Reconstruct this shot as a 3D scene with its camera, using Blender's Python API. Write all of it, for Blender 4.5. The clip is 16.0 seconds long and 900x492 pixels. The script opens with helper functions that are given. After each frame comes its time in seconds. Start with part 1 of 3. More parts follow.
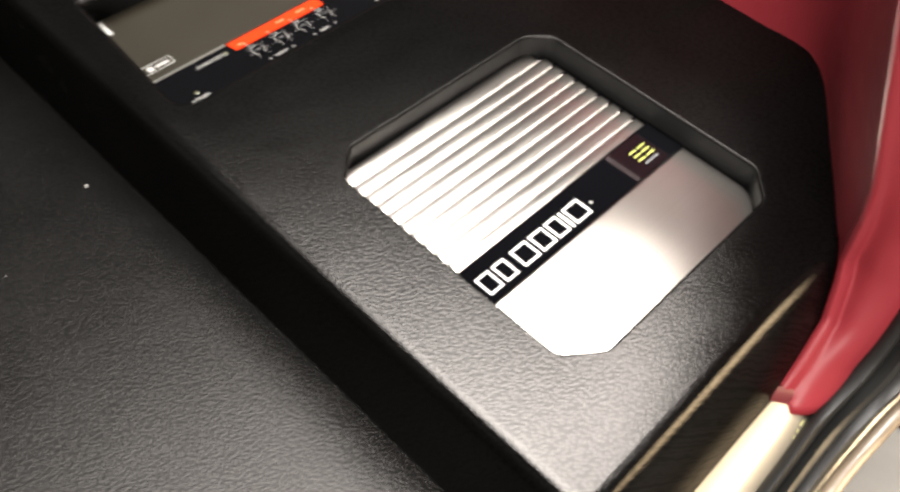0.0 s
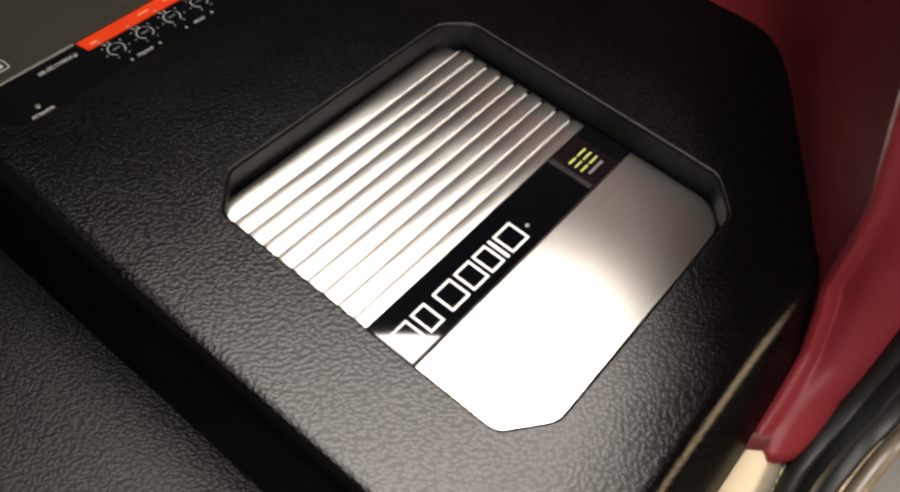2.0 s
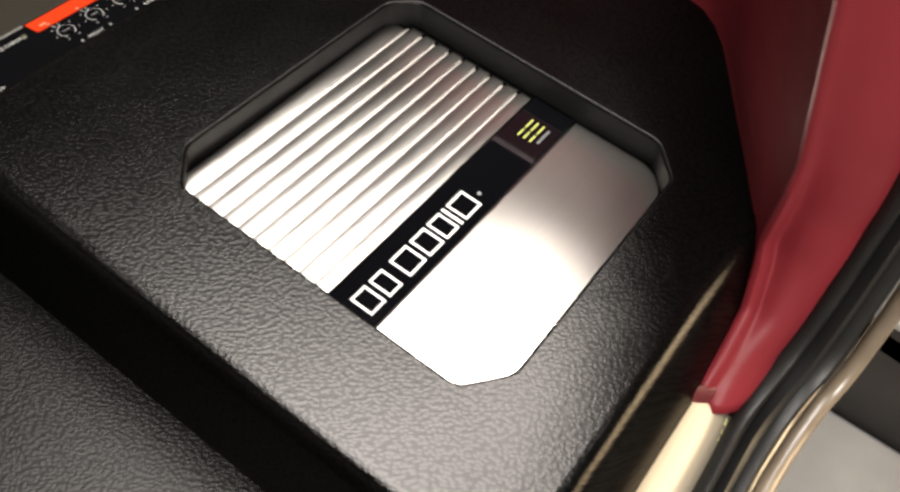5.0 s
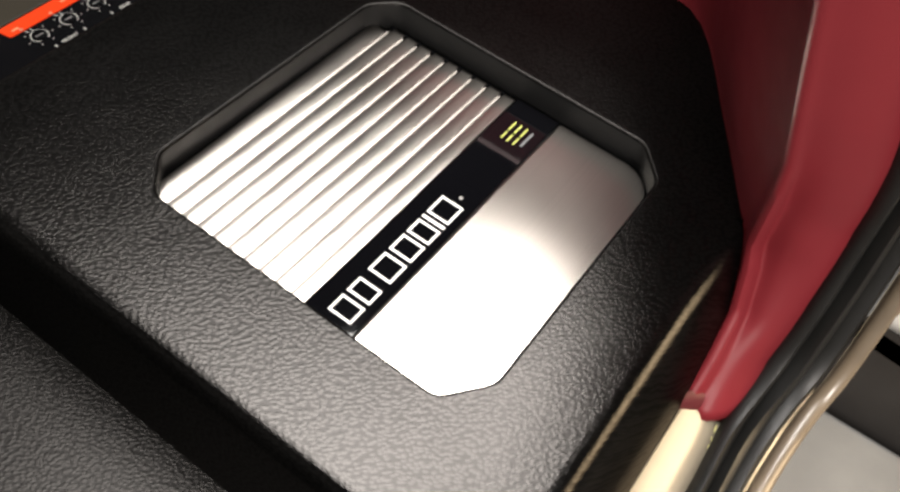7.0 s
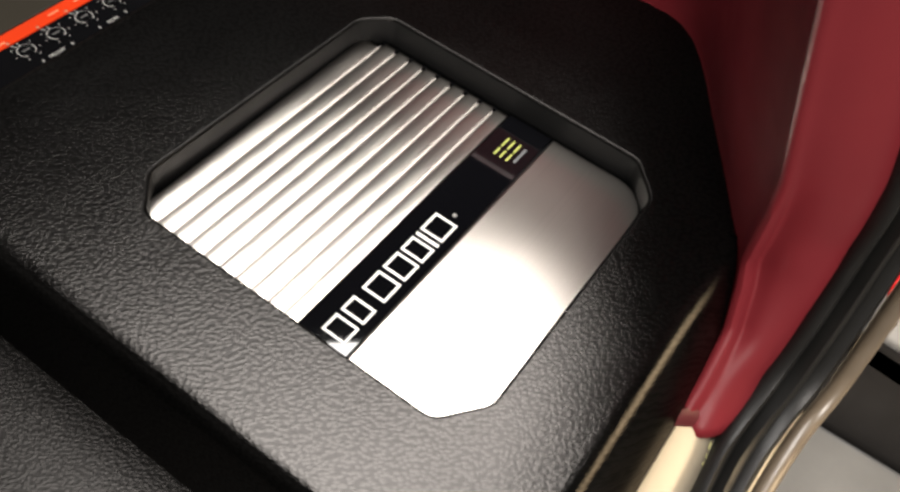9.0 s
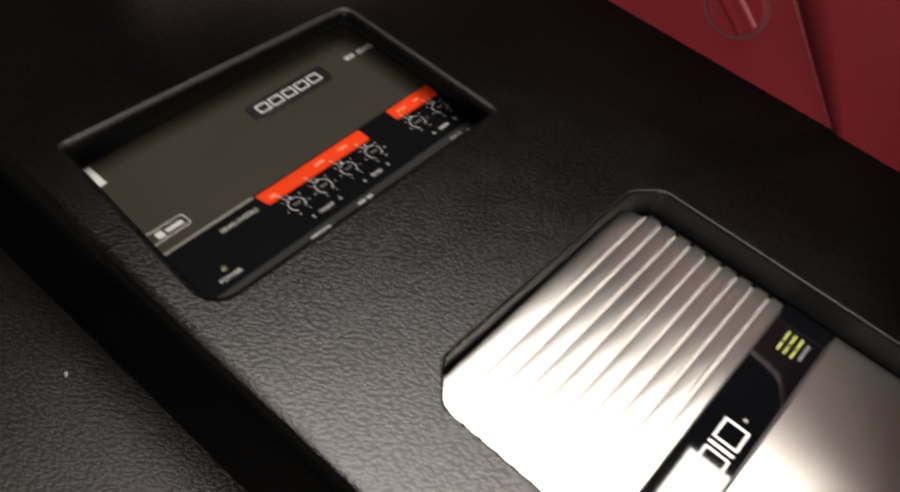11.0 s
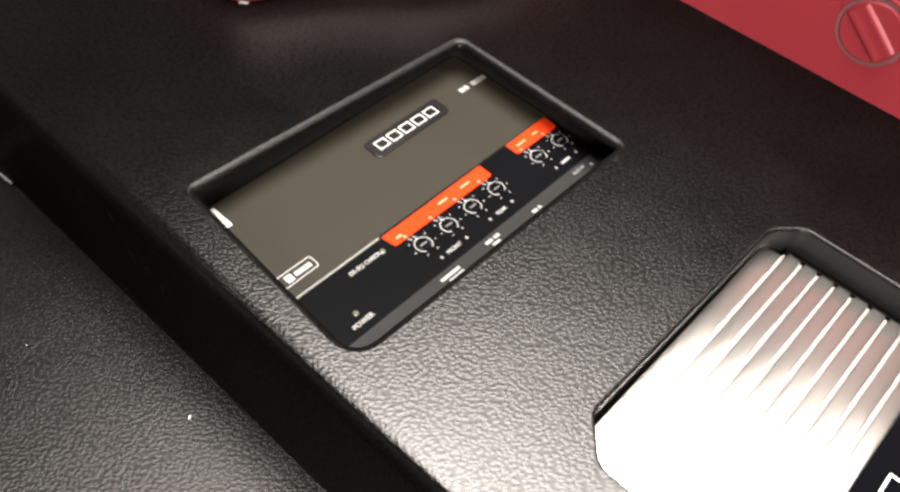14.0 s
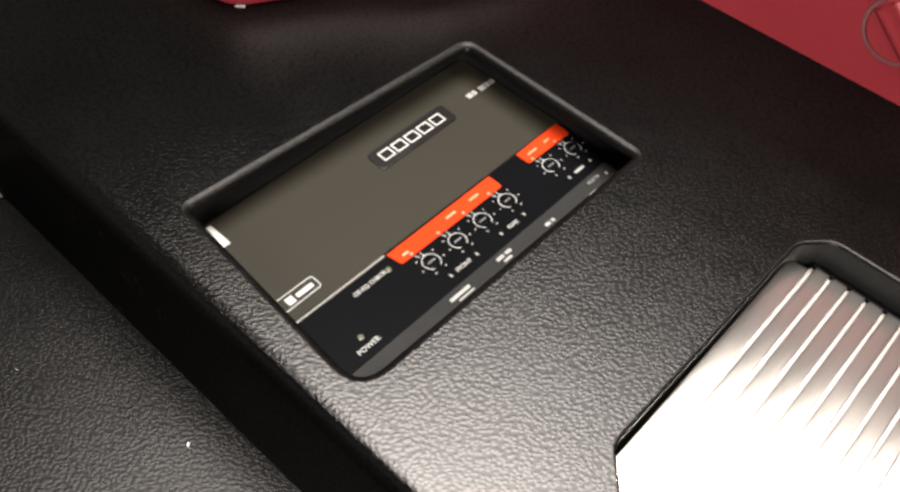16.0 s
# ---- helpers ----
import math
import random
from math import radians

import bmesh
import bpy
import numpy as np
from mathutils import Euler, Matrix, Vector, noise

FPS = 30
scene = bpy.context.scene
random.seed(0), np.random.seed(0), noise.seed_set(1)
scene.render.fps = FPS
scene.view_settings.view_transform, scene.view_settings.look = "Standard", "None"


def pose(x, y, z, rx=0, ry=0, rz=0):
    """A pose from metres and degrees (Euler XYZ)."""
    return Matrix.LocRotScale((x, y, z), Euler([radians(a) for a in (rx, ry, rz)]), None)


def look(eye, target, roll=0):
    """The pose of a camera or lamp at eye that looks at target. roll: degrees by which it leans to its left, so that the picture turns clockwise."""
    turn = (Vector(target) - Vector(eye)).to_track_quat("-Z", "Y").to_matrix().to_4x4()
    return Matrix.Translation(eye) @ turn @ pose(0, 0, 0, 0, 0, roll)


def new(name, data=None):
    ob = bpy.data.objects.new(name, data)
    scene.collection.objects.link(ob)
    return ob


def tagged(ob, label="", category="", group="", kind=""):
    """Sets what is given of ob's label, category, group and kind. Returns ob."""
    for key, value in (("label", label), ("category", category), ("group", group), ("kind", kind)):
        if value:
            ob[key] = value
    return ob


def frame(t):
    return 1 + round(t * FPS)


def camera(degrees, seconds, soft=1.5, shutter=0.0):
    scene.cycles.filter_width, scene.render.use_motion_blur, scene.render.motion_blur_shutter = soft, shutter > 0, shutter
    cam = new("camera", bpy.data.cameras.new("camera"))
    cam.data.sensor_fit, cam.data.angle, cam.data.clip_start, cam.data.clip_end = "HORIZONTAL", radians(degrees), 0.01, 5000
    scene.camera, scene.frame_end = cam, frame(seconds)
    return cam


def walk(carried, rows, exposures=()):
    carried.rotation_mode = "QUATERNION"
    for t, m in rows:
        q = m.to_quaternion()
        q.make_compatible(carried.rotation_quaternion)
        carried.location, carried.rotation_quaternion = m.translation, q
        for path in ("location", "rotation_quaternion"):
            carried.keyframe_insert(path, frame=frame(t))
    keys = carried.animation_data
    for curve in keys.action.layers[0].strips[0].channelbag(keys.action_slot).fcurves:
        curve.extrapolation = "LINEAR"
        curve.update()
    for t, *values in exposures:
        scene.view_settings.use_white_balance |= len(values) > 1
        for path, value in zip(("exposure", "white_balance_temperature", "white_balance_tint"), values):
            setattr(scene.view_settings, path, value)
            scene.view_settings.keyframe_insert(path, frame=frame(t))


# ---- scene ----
# t, eye x y z, yaw, pitch, roll
PATH = [
    (0, -0.3154, -0.1824, 0.3962, -49.41, -52.23, 5.14),
    (0.5, -0.2690, -0.1773, 0.3698, -54.62, -52.37, 7.29),
    (1, -0.2379, -0.1571, 0.3501, -56.54, -52.85, 8.17),
    (1.5, -0.2343, -0.1403, 0.3443, -57.20, -53.17, 8.87),
    (2, -0.2443, -0.1320, 0.3412, -57.38, -53.51, 8.85),
    (2.5, -0.2489, -0.1319, 0.3406, -58.37, -53.72, 8.89),
    (3, -0.2580, -0.1386, 0.3432, -59.68, -53.29, 9.44),
    (3.5, -0.2572, -0.1405, 0.3424, -60.87, -53.29, 9.93),
    (4, -0.2535, -0.1376, 0.3471, -61.73, -52.94, 10.55),
    (4.5, -0.2585, -0.1364, 0.3443, -62.41, -52.87, 11.49),
    (5, -0.2631, -0.1421, 0.3432, -62.95, -53.06, 11.78),
    (5.2, -0.2609, -0.1475, 0.3449, -63.16, -53.29, 11.80),
    (7.5, -0.2513, -0.1446, 0.3364, -63.30, -52.84, 11.38),
    (8, -0.2499, -0.1489, 0.3354, -64.07, -52.87, 11.76),
    (8.2, -0.2472, -0.1523, 0.3331, -64.42, -52.77, 11.90),
    (10.3, -0.2561, -0.0589, 0.3474, -62.18, -50.99, 12.82),
    (10.5, -0.2574, -0.0427, 0.3461, -61.18, -50.80, 12.67),
    (11, -0.2684, -0.0020, 0.3521, -57.49, -49.95, 11.12),
    (11.5, -0.2863, 0.0376, 0.3606, -54.60, -48.96, 10.05),
    (12, -0.2968, 0.0607, 0.3527, -52.82, -48.49, 9.53),
    (12.5, -0.2996, 0.0747, 0.3490, -51.91, -48.65, 9.06),
    (13, -0.2878, 0.0684, 0.3461, -52.26, -48.72, 9.17),
    (13.5, -0.2827, 0.0603, 0.3449, -52.84, -49.43, 9.08),
    (14, -0.2823, 0.0496, 0.3475, -53.07, -49.95, 7.52),
    (14.5, -0.2535, 0.0577, 0.3244, -54.31, -50.82, 7.29),
    (15, -0.2662, 0.0714, 0.3192, -54.32, -51.43, 8.22),
    (15.5, -0.2665, 0.0716, 0.3378, -53.10, -50.84, 7.40),
    (16, -0.2638, 0.0686, 0.3374, -52.71, -50.60, 6.71),
]


def eye_pose(x, y, z, yaw, pitch, roll):
    a, b = radians(yaw), radians(pitch)
    ahead = Vector((-math.sin(a) * math.cos(b), math.cos(a) * math.cos(b), math.sin(b)))
    return look((x, y, z), Vector((x, y, z)) + ahead, roll)


cam = camera(54.14, 16.0, soft=2.7, shutter=0.4)
walk(cam, [(t, eye_pose(*row)) for t, *row in PATH], (
    (0.0, 0.45), (0.5, -0.25), (1.5, -1.0), (3.0, -0.40), (5.2, -0.30), (8.2, -0.30), (10.3, -1.18), (11.0, -0.72), (11.5, 0.05), (12.0, 0.66), (13.0, 0.90), (14.0, 0.88), (15.0, 0.50), (16.0, 0.45)))

# ---- light: a large round skylight, three added unseen lamps, and the dim workshop round the car ----
world = bpy.data.worlds.new("workshop")
scene.world = world
world.use_nodes = True
world.node_tree.nodes["Background"].inputs["Color"].default_value = (1.0, 0.95, 0.88, 1)
world.node_tree.nodes["Background"].inputs["Strength"].default_value = 0.22


def area_lamp(name, shape, size, size_y, energy, colour, where):
    data = bpy.data.lights.new(name, "AREA")
    data.shape, data.size, data.size_y, data.energy, data.color = shape, size, size_y, energy, colour
    lamp = new(name, data)
    lamp.matrix_world = where
    return lamp


area_lamp("round_skylight", "ELLIPSE", 5.52, 4.50, 2650.0, (1.0, 0.96, 0.91), pose(0.535, 0.78, 6.0))
# added lamp for a second bright shape mirrored in the black band, kind unknown
area_lamp("mirrored_shape_lamp", "RECTANGLE", 0.21, 0.23, 6.0, (1.0, 0.94, 0.88), pose(0.268, -0.104, 0.55))
# unseen warm fill added to tint the sill and the rack's near side
area_lamp("added_warm_fill", "DISK", 0.8, 0.8, 36.0, (1.0, 0.76, 0.46), look((0.70, -1.05, 0.22), (0.0, -0.17, -0.08)))
# unseen fill added to brighten the pillar's outer face and the side trim
area_lamp("added_side_fill", "DISK", 0.9, 0.9, 132.0, (1.0, 0.93, 0.86), look((-1.45, -1.20, 0.85), (0.08, -0.05, 0.05)))


# ---- materials ----
def material(name):
    m = bpy.data.materials.new(name)
    m.use_nodes = True
    t = m.node_tree
    return m, t, t.nodes["Principled BSDF"]


def node(t, kind, **values):
    n = t.nodes.new(kind)
    for key, value in values.items():
        n.inputs[key].default_value = value
    return n


def coords(t, scale=(1, 1, 1)):
    c, m = t.nodes.new("ShaderNodeTexCoord"), t.nodes.new("ShaderNodeMapping")
    m.inputs["Scale"].default_value = scale
    t.links.new(c.outputs["Object"], m.inputs["Vector"])
    return m.outputs["Vector"]


def ramp(t, value, stops, ease="LINEAR"):
    r = t.nodes.new("ShaderNodeValToRGB")
    r.color_ramp.interpolation = ease
    e = r.color_ramp.elements
    while len(e) < len(stops):
        e.new(0.5)
    for k, (at, colour) in zip(e, stops):
        k.position, k.color = at, (*colour, 1) if len(colour) == 3 else colour
    t.links.new(value, r.inputs["Fac"])
    return r.outputs["Color"]


def noise_tex(t, vector, scale, detail=3.0, rough=0.55, distortion=0.0):
    n = node(t, "ShaderNodeTexNoise", Scale=scale, Detail=detail, Roughness=rough, Distortion=distortion)
    t.links.new(vector, n.inputs["Vector"])
    return n.outputs["Fac"]


def bump(t, height, strength, distance, normal=None):
    b = node(t, "ShaderNodeBump", Strength=strength, Distance=distance)
    t.links.new(height, b.inputs["Height"])
    if normal:
        t.links.new(normal, b.inputs["Normal"])
    return b.outputs["Normal"]


def grey(*v):
    return [(a, (b, b, b)) for a, b in v]


def leather(name, tone, rough, relief, cells, shine):
    """Black pebbled upholstery leather: soft cells about 2.5 mm wide that flow together, thin creases with shade put
    into their colour, broad soft patches.
    """
    m, t, p = material(name)
    v = coords(t)
    warp = node(t, "ShaderNodeTexNoise", Scale=55.0, Detail=2.0)
    t.links.new(v, warp.inputs["Vector"])
    mix = t.nodes.new("ShaderNodeVectorMath")
    mix.operation = "MULTIPLY_ADD"
    mix.inputs[1].default_value = (0.005, 0.005, 0.005)
    t.links.new(warp.outputs["Color"], mix.inputs[0])
    t.links.new(v, mix.inputs[2])
    # a slanted plane of cells, so that tops and sides are both covered evenly
    plane = t.nodes.new("ShaderNodeCombineXYZ")
    for slot, way in (("X", (0.62 / 1.3, -0.78 / 1.3, 0.75)), ("Y", (0.78, 0.62, 0.70))):
        dot = t.nodes.new("ShaderNodeVectorMath")
        dot.operation = "DOT_PRODUCT"
        dot.inputs[1].default_value = way
        t.links.new(mix.outputs[0], dot.inputs[0])
        t.links.new(dot.outputs["Value"], plane.inputs[slot])
    cell = node(t, "ShaderNodeTexVoronoi", Scale=cells, Randomness=0.85)
    cell.voronoi_dimensions, cell.feature = "2D", "SMOOTH_F1"
    cell.inputs["Smoothness"].default_value = 0.35
    t.links.new(plane.outputs[0], cell.inputs["Vector"])
    pebbles = ramp(t, cell.outputs["Distance"], grey((0.08, 1.0), (0.62, 0.0)), "EASE")
    fine = bump(t, noise_tex(t, v, 900, 2), 0.03, 0.0003)
    surface = bump(t, pebbles, relief, 0.0008, bump(t, noise_tex(t, v, 11, 2), 0.07, 0.004, fine))
    base, gloss, fresnel, mixer = (t.nodes.new(k) for k in ("ShaderNodeBsdfDiffuse", "ShaderNodeBsdfAnisotropic", "ShaderNodeFresnel", "ShaderNodeMixShader"))
    gloss.distribution = "BECKMANN"
    fresnel.inputs["IOR"].default_value = 2.2
    for n in (base, gloss, fresnel):
        t.links.new(surface, n.inputs["Normal"])
    patches = ramp(t, noise_tex(t, v, 9, 4), [(0.3, tuple(c * 0.75 for c in tone)), (0.7, tuple(c * 1.3 for c in tone))])
    # base colour darkened in the creases to imitate their shade
    crease_shade = t.nodes.new("ShaderNodeVectorMath")
    crease_shade.operation = "MULTIPLY"
    t.links.new(patches, crease_shade.inputs[0])
    t.links.new(ramp(t, pebbles, grey((0.0, 0.70), (0.9, 1.10))), crease_shade.inputs[1])
    t.links.new(crease_shade.outputs[0], base.inputs["Color"])
    t.links.new(ramp(t, noise_tex(t, v, 35, 4), grey((0.3, rough - 0.006), (0.7, rough + 0.012))), gloss.inputs["Roughness"])
    # gloss colour dimmed in the creases too, as shade would
    t.links.new(ramp(t, pebbles, [(0.0, (0.70 * shine, 0.67 * shine, 0.65 * shine)), (0.5, (shine, 0.95 * shine, 0.92 * shine))]), gloss.inputs["Color"])
    t.links.new(fresnel.outputs[0], mixer.inputs[0])
    t.links.new(base.outputs[0], mixer.inputs[1])
    t.links.new(gloss.outputs[0], mixer.inputs[2])
    t.nodes.remove(p)
    t.links.new(mixer.outputs[0], t.nodes["Material Output"].inputs["Surface"])
    return m


LEATHER = leather("black_pebbled_leather", (0.0010, 0.00097, 0.00094), 0.305, 0.088, 500.0, 0.134)
LEATHER_LOW = leather("black_leather_lower", (0.0026, 0.0025, 0.0024), 0.315, 0.11, 480.0, 0.056)
LEATHER_EDGE = leather("matt_leather_edge", (0.0020, 0.0019, 0.0018), 0.40, 0.05, 510.0, 0.047)


def brushed(name, tone, rough, aniso, haze=0.08):
    """Aluminium brushed along x: fine streaks, a soft highlight drawn out across the grain and a faint wide haze."""
    m, t, p = material(name)
    streak = noise_tex(t, coords(t, (3, 1600, 900)), 1.0, 4, 0.7)
    smudge = noise_tex(t, coords(t), 28, 4)
    colour = ramp(t, streak, [(0.25, tuple(c * 0.86 for c in tone)), (0.75, tone)])
    way = node(t, "ShaderNodeCombineXYZ", X=1.0, Y=0.0, Z=0.0)
    mixer = node(t, "ShaderNodeMixShader", Fac=haze)
    for slot, r, a in ((1, rough, aniso), (2, 0.52, 0.0)):
        gloss = t.nodes.new("ShaderNodeBsdfAnisotropic")
        gloss.distribution = "BECKMANN"
        t.links.new(colour, gloss.inputs["Color"])
        t.links.new(ramp(t, smudge, grey((0.3, r - 0.012), (0.75, r + 0.02))), gloss.inputs["Roughness"])
        gloss.inputs["Anisotropy"].default_value = a
        t.links.new(way.outputs[0], gloss.inputs["Tangent"])
        t.links.new(gloss.outputs[0], mixer.inputs[slot])
    t.nodes.remove(p)
    t.links.new(mixer.outputs[0], t.nodes["Material Output"].inputs["Surface"])
    return m


BRUSHED = brushed("brushed_aluminium", (0.50, 0.468, 0.432), 0.30, 0.34, 0.038)
CUT = brushed("rough_cut_aluminium", (0.34, 0.314, 0.29), 0.48, 0.0, 0.30)


def plain(name, tone, rough, metal=0.0, grain=0.0, scale=900, vary=0.15, broad=12):
    m, t, p = material(name)
    v = coords(t)
    t.links.new(ramp(t, noise_tex(t, v, broad, 4), [(0.3, tuple(c * (1 - vary) for c in tone)), (0.7, tuple(min(1, c * (1 + vary)) for c in tone))]), p.inputs["Base Color"])
    t.links.new(ramp(t, noise_tex(t, v, broad * 3, 4), grey((0.3, rough * 0.88), (0.7, min(1, rough * 1.15)))), p.inputs["Roughness"])
    p.inputs["Metallic"].default_value = metal
    if grain:
        t.links.new(bump(t, noise_tex(t, v, scale, 2), grain, 0.0004), p.inputs["Normal"])
    return m


GLOSS_BLACK = plain("gloss_black_acrylic", (0.0009, 0.0009, 0.0012), 0.03, vary=0.1)
GLOSS_BLACK.node_tree.nodes["Principled BSDF"].inputs["Specular IOR Level"].default_value = 0.66
GREY_ANODISED = plain("grey_anodised_aluminium", (0.0082, 0.0070, 0.0050), 0.50, 0.0, 0.12, 2200, 0.03, 8)
BLACK_PLASTIC = plain("satin_black_plastic", (0.0011, 0.0011, 0.0013), 0.32, 0, 0.1, 2600)
STRIP_PLASTIC = plain("dark_grey_plastic", (0.0065, 0.0063, 0.006), 0.50, 0, 0.1, 2600)
BADGE_BLACK = plain("badge_black", (0.0035, 0.003, 0.003), 0.25)
ORANGE = plain("orange_print", (0.185, 0.0125, 0.0026), 0.65, vary=0.06)
ORANGE_DARK = plain("orange_shadow_print", (0.11, 0.030, 0.009), 0.45)
WHITE = plain("white_print", (0.36, 0.355, 0.345), 0.45, vary=0.05)
SILVER = plain("pale_print", (0.10, 0.097, 0.092), 0.42, vary=0.05)
PRINT = plain("soft_white_print", (0.16, 0.156, 0.148), 0.5, vary=0.05)
LIME = plain("lime_print", (0.20, 0.205, 0.035), 0.45, vary=0.05)
EDGE = plain("plate_edge_grey", (0.035, 0.032, 0.026), 0.5, 0.0)
DIAL = plain("grey_print", (0.13, 0.127, 0.12), 0.45, vary=0.1)
DIM = plain("dim_print", (0.035, 0.035, 0.036), 0.45)
STEEL = plain("dark_steel", (0.06, 0.06, 0.06), 0.35, 0.8)
LENS = plain("clear_lens", (0.035, 0.035, 0.022), 0.12)
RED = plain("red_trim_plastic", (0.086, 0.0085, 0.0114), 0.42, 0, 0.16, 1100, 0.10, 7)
# darkened copy of the red trim, shade of the folded foot in its colour
RED_SHADED = plain("shaded_red_trim_plastic", (0.046, 0.005, 0.0065), 0.40, 0, 0.14, 1100, 0.10, 7)
RED.node_tree.nodes["Principled BSDF"].inputs["Specular IOR Level"].default_value = 0.11
LINING = plain("matt_black_vinyl", (0.0032, 0.0032, 0.0033), 0.55, 0, 0.15, 900)
LINING.node_tree.nodes["Principled BSDF"].inputs["Specular IOR Level"].default_value = 0.06
CREAM = plain("cream_car_paint", (0.140, 0.120, 0.090), 0.24, vary=0.08)
# cream paint of the lip, darkened and browned to imitate shade
LIP = plain("shaded_cream_paint", (0.080, 0.061, 0.042), 0.33, 0, 0.12, 700, 0.30, 22)
RUBBER = plain("black_rubber", (0.0045, 0.0044, 0.0042), 0.45, 0, 0.3, 500)
CONCRETE = plain("grey_concrete", (0.040, 0.039, 0.0375), 0.75, 0, 0.5, 160, 0.2, 5)
CARPET = plain("dark_carpet", (0.004, 0.004, 0.004), 0.95, 0, 0.8, 700)
CEILING = plain("unseen_ceiling_dark", (0.05, 0.048, 0.045), 0.9, 0, 0.3, 40, 0.2, 2)
UNSEEN_WALL = plain("unseen_wall_black", (0.007, 0.0065, 0.006), 0.9, 0, 0.5, 600)
PALE_GREY = plain("pale_grey_plastic", (0.55, 0.52, 0.48), 0.5)
MATT_BLACK = plain("plain_matt_black", (0.0050, 0.0045, 0.0042), 0.9, 0, 0.5, 240)
GAP_SHADE = plain("gap_shade_red", (0.045, 0.007, 0.008), 0.8)
RED_RIM = plain("red_glossy_rim", (0.55, 0.012, 0.015), 0.18)
for m, gloss in ((ORANGE, 0.01), (PRINT, 0.1), (STRIP_PLASTIC, 0.03), (BLACK_PLASTIC, 0.008), (WHITE, 0.2), (BADGE_BLACK, 0.15), (GREY_ANODISED, 0.04), (SILVER, 0.2), (UNSEEN_WALL, 0.0), (CARPET, 0.0), (MATT_BLACK, 0.05), (RUBBER, 0.25)):
    m.node_tree.nodes["Principled BSDF"].inputs["Specular IOR Level"].default_value = gloss
DUST = plain("faint_dust", (0.0016, 0.0016, 0.0015), 0.9)
DUST.node_tree.nodes["Principled BSDF"].inputs["Specular IOR Level"].default_value = 0.0
EDGE_HIGHLIGHT = plain("edge_highlight_grey", (0.020, 0.019, 0.018), 0.7, 0, 0.2, 900)
FLECK = plain("yellowish_paint", (0.52, 0.50, 0.20), 0.5)
SPECKS = plain("pale_lint", (0.35, 0.34, 0.32), 0.8)


# ---- building blocks ----
def finish(ob, bm, mat, smooth=40):
    bmesh.ops.recalc_face_normals(bm, faces=bm.faces)
    for f in bm.faces:
        f.smooth = smooth > 0
    if smooth:
        for e in bm.edges:
            if len(e.link_faces) == 2 and e.calc_face_angle(0) > radians(smooth):
                e.smooth = False
    bm.to_mesh(ob.data)
    bm.free()
    ob.data.materials.append(mat)
    return ob


def part(name, bm, mat, parent=None, label="", smooth=40):
    ob = finish(new(name, bpy.data.meshes.new(name)), bm, mat, smooth)
    ob.parent = parent
    return tagged(ob, label)


def thing(name, label, category, group="", at=(0, 0, 0)):
    ob = new(name)
    ob.empty_display_size = 0.02
    ob.location = at
    return tagged(ob, label, category, group)


def skin(bm, loops, closed=True, caps=(False, False)):
    """Quads between loops of equally many points."""
    rings = [[bm.verts.new(p) for p in loop] for loop in loops]
    n = len(rings[0])
    for a, b in zip(rings, rings[1:]):
        for k in range(n if closed else n - 1):
            bm.faces.new((a[k], a[(k + 1) % n], b[(k + 1) % n], b[k]))
    for cap, ring in zip(caps, (rings[0], rings[-1])):
        if cap:
            bm.faces.new(ring)
    return rings


def offset(poly, d):
    """A closed polygon, anticlockwise, grown by d with mitred corners."""
    out, n = [], len(poly)
    for k in range(n):
        a, b, c = Vector(poly[k - 1]), Vector(poly[k]), Vector(poly[(k + 1) % n])
        u, v = (b - a).normalized(), (c - b).normalized()
        p, q = Vector((u.y, -u.x)), Vector((v.y, -v.x))
        m = (p + q) / max(0.3, 1 + p.dot(q))
        out.append((b.x + d * m.x, b.y + d * m.y))
    return out


def rounded(poly, radii, steps=5):
    """Rounds the corners of a polygon; one radius, or one for each corner."""
    n, out = len(poly), []
    radii = radii if isinstance(radii, (list, tuple)) else [radii] * n
    for k in range(n):
        a, b, c = Vector(poly[k - 1]), Vector(poly[k]), Vector(poly[(k + 1) % n])
        r = radii[k]
        if r <= 0:
            out.append(tuple(b))
            continue
        p, q = b + (a - b).normalized() * r, b + (c - b).normalized() * r
        for s in range(steps + 1):
            w = s / steps
            out.append(tuple(p * (1 - w) ** 2 + b * 2 * w * (1 - w) + q * w * w))
    return out


def lift(poly, z):
    return [(x, y, z) for x, y in poly]


def slab(poly, z0, z1, edge=0.0006):
    """A plate with a softened upper edge."""
    bm = bmesh.new()
    skin(bm, [lift(poly, z0), lift(poly, z1 - edge), lift(offset(poly, -edge * 0.35), z1 - edge * 0.3), lift(offset(poly, -edge), z1)], caps=(True, True))
    return bm


def rect(x0, y0, x1, y1, r=0.0, steps=4):
    p = [(x0, y0), (x1, y0), (x1, y1), (x0, y1)]
    return rounded(p, r, steps) if r else p


def box(x0, y0, z0, x1, y1, z1):
    bm = bmesh.new()
    skin(bm, [lift(rect(x0, y0, x1, y1), z0), lift(rect(x0, y0, x1, y1), z1)], caps=(True, True))
    return bm


def disc(x, y, r, n=20):
    return [(x + r * math.cos(2 * math.pi * k / n), y + r * math.sin(2 * math.pi * k / n)) for k in range(n)]


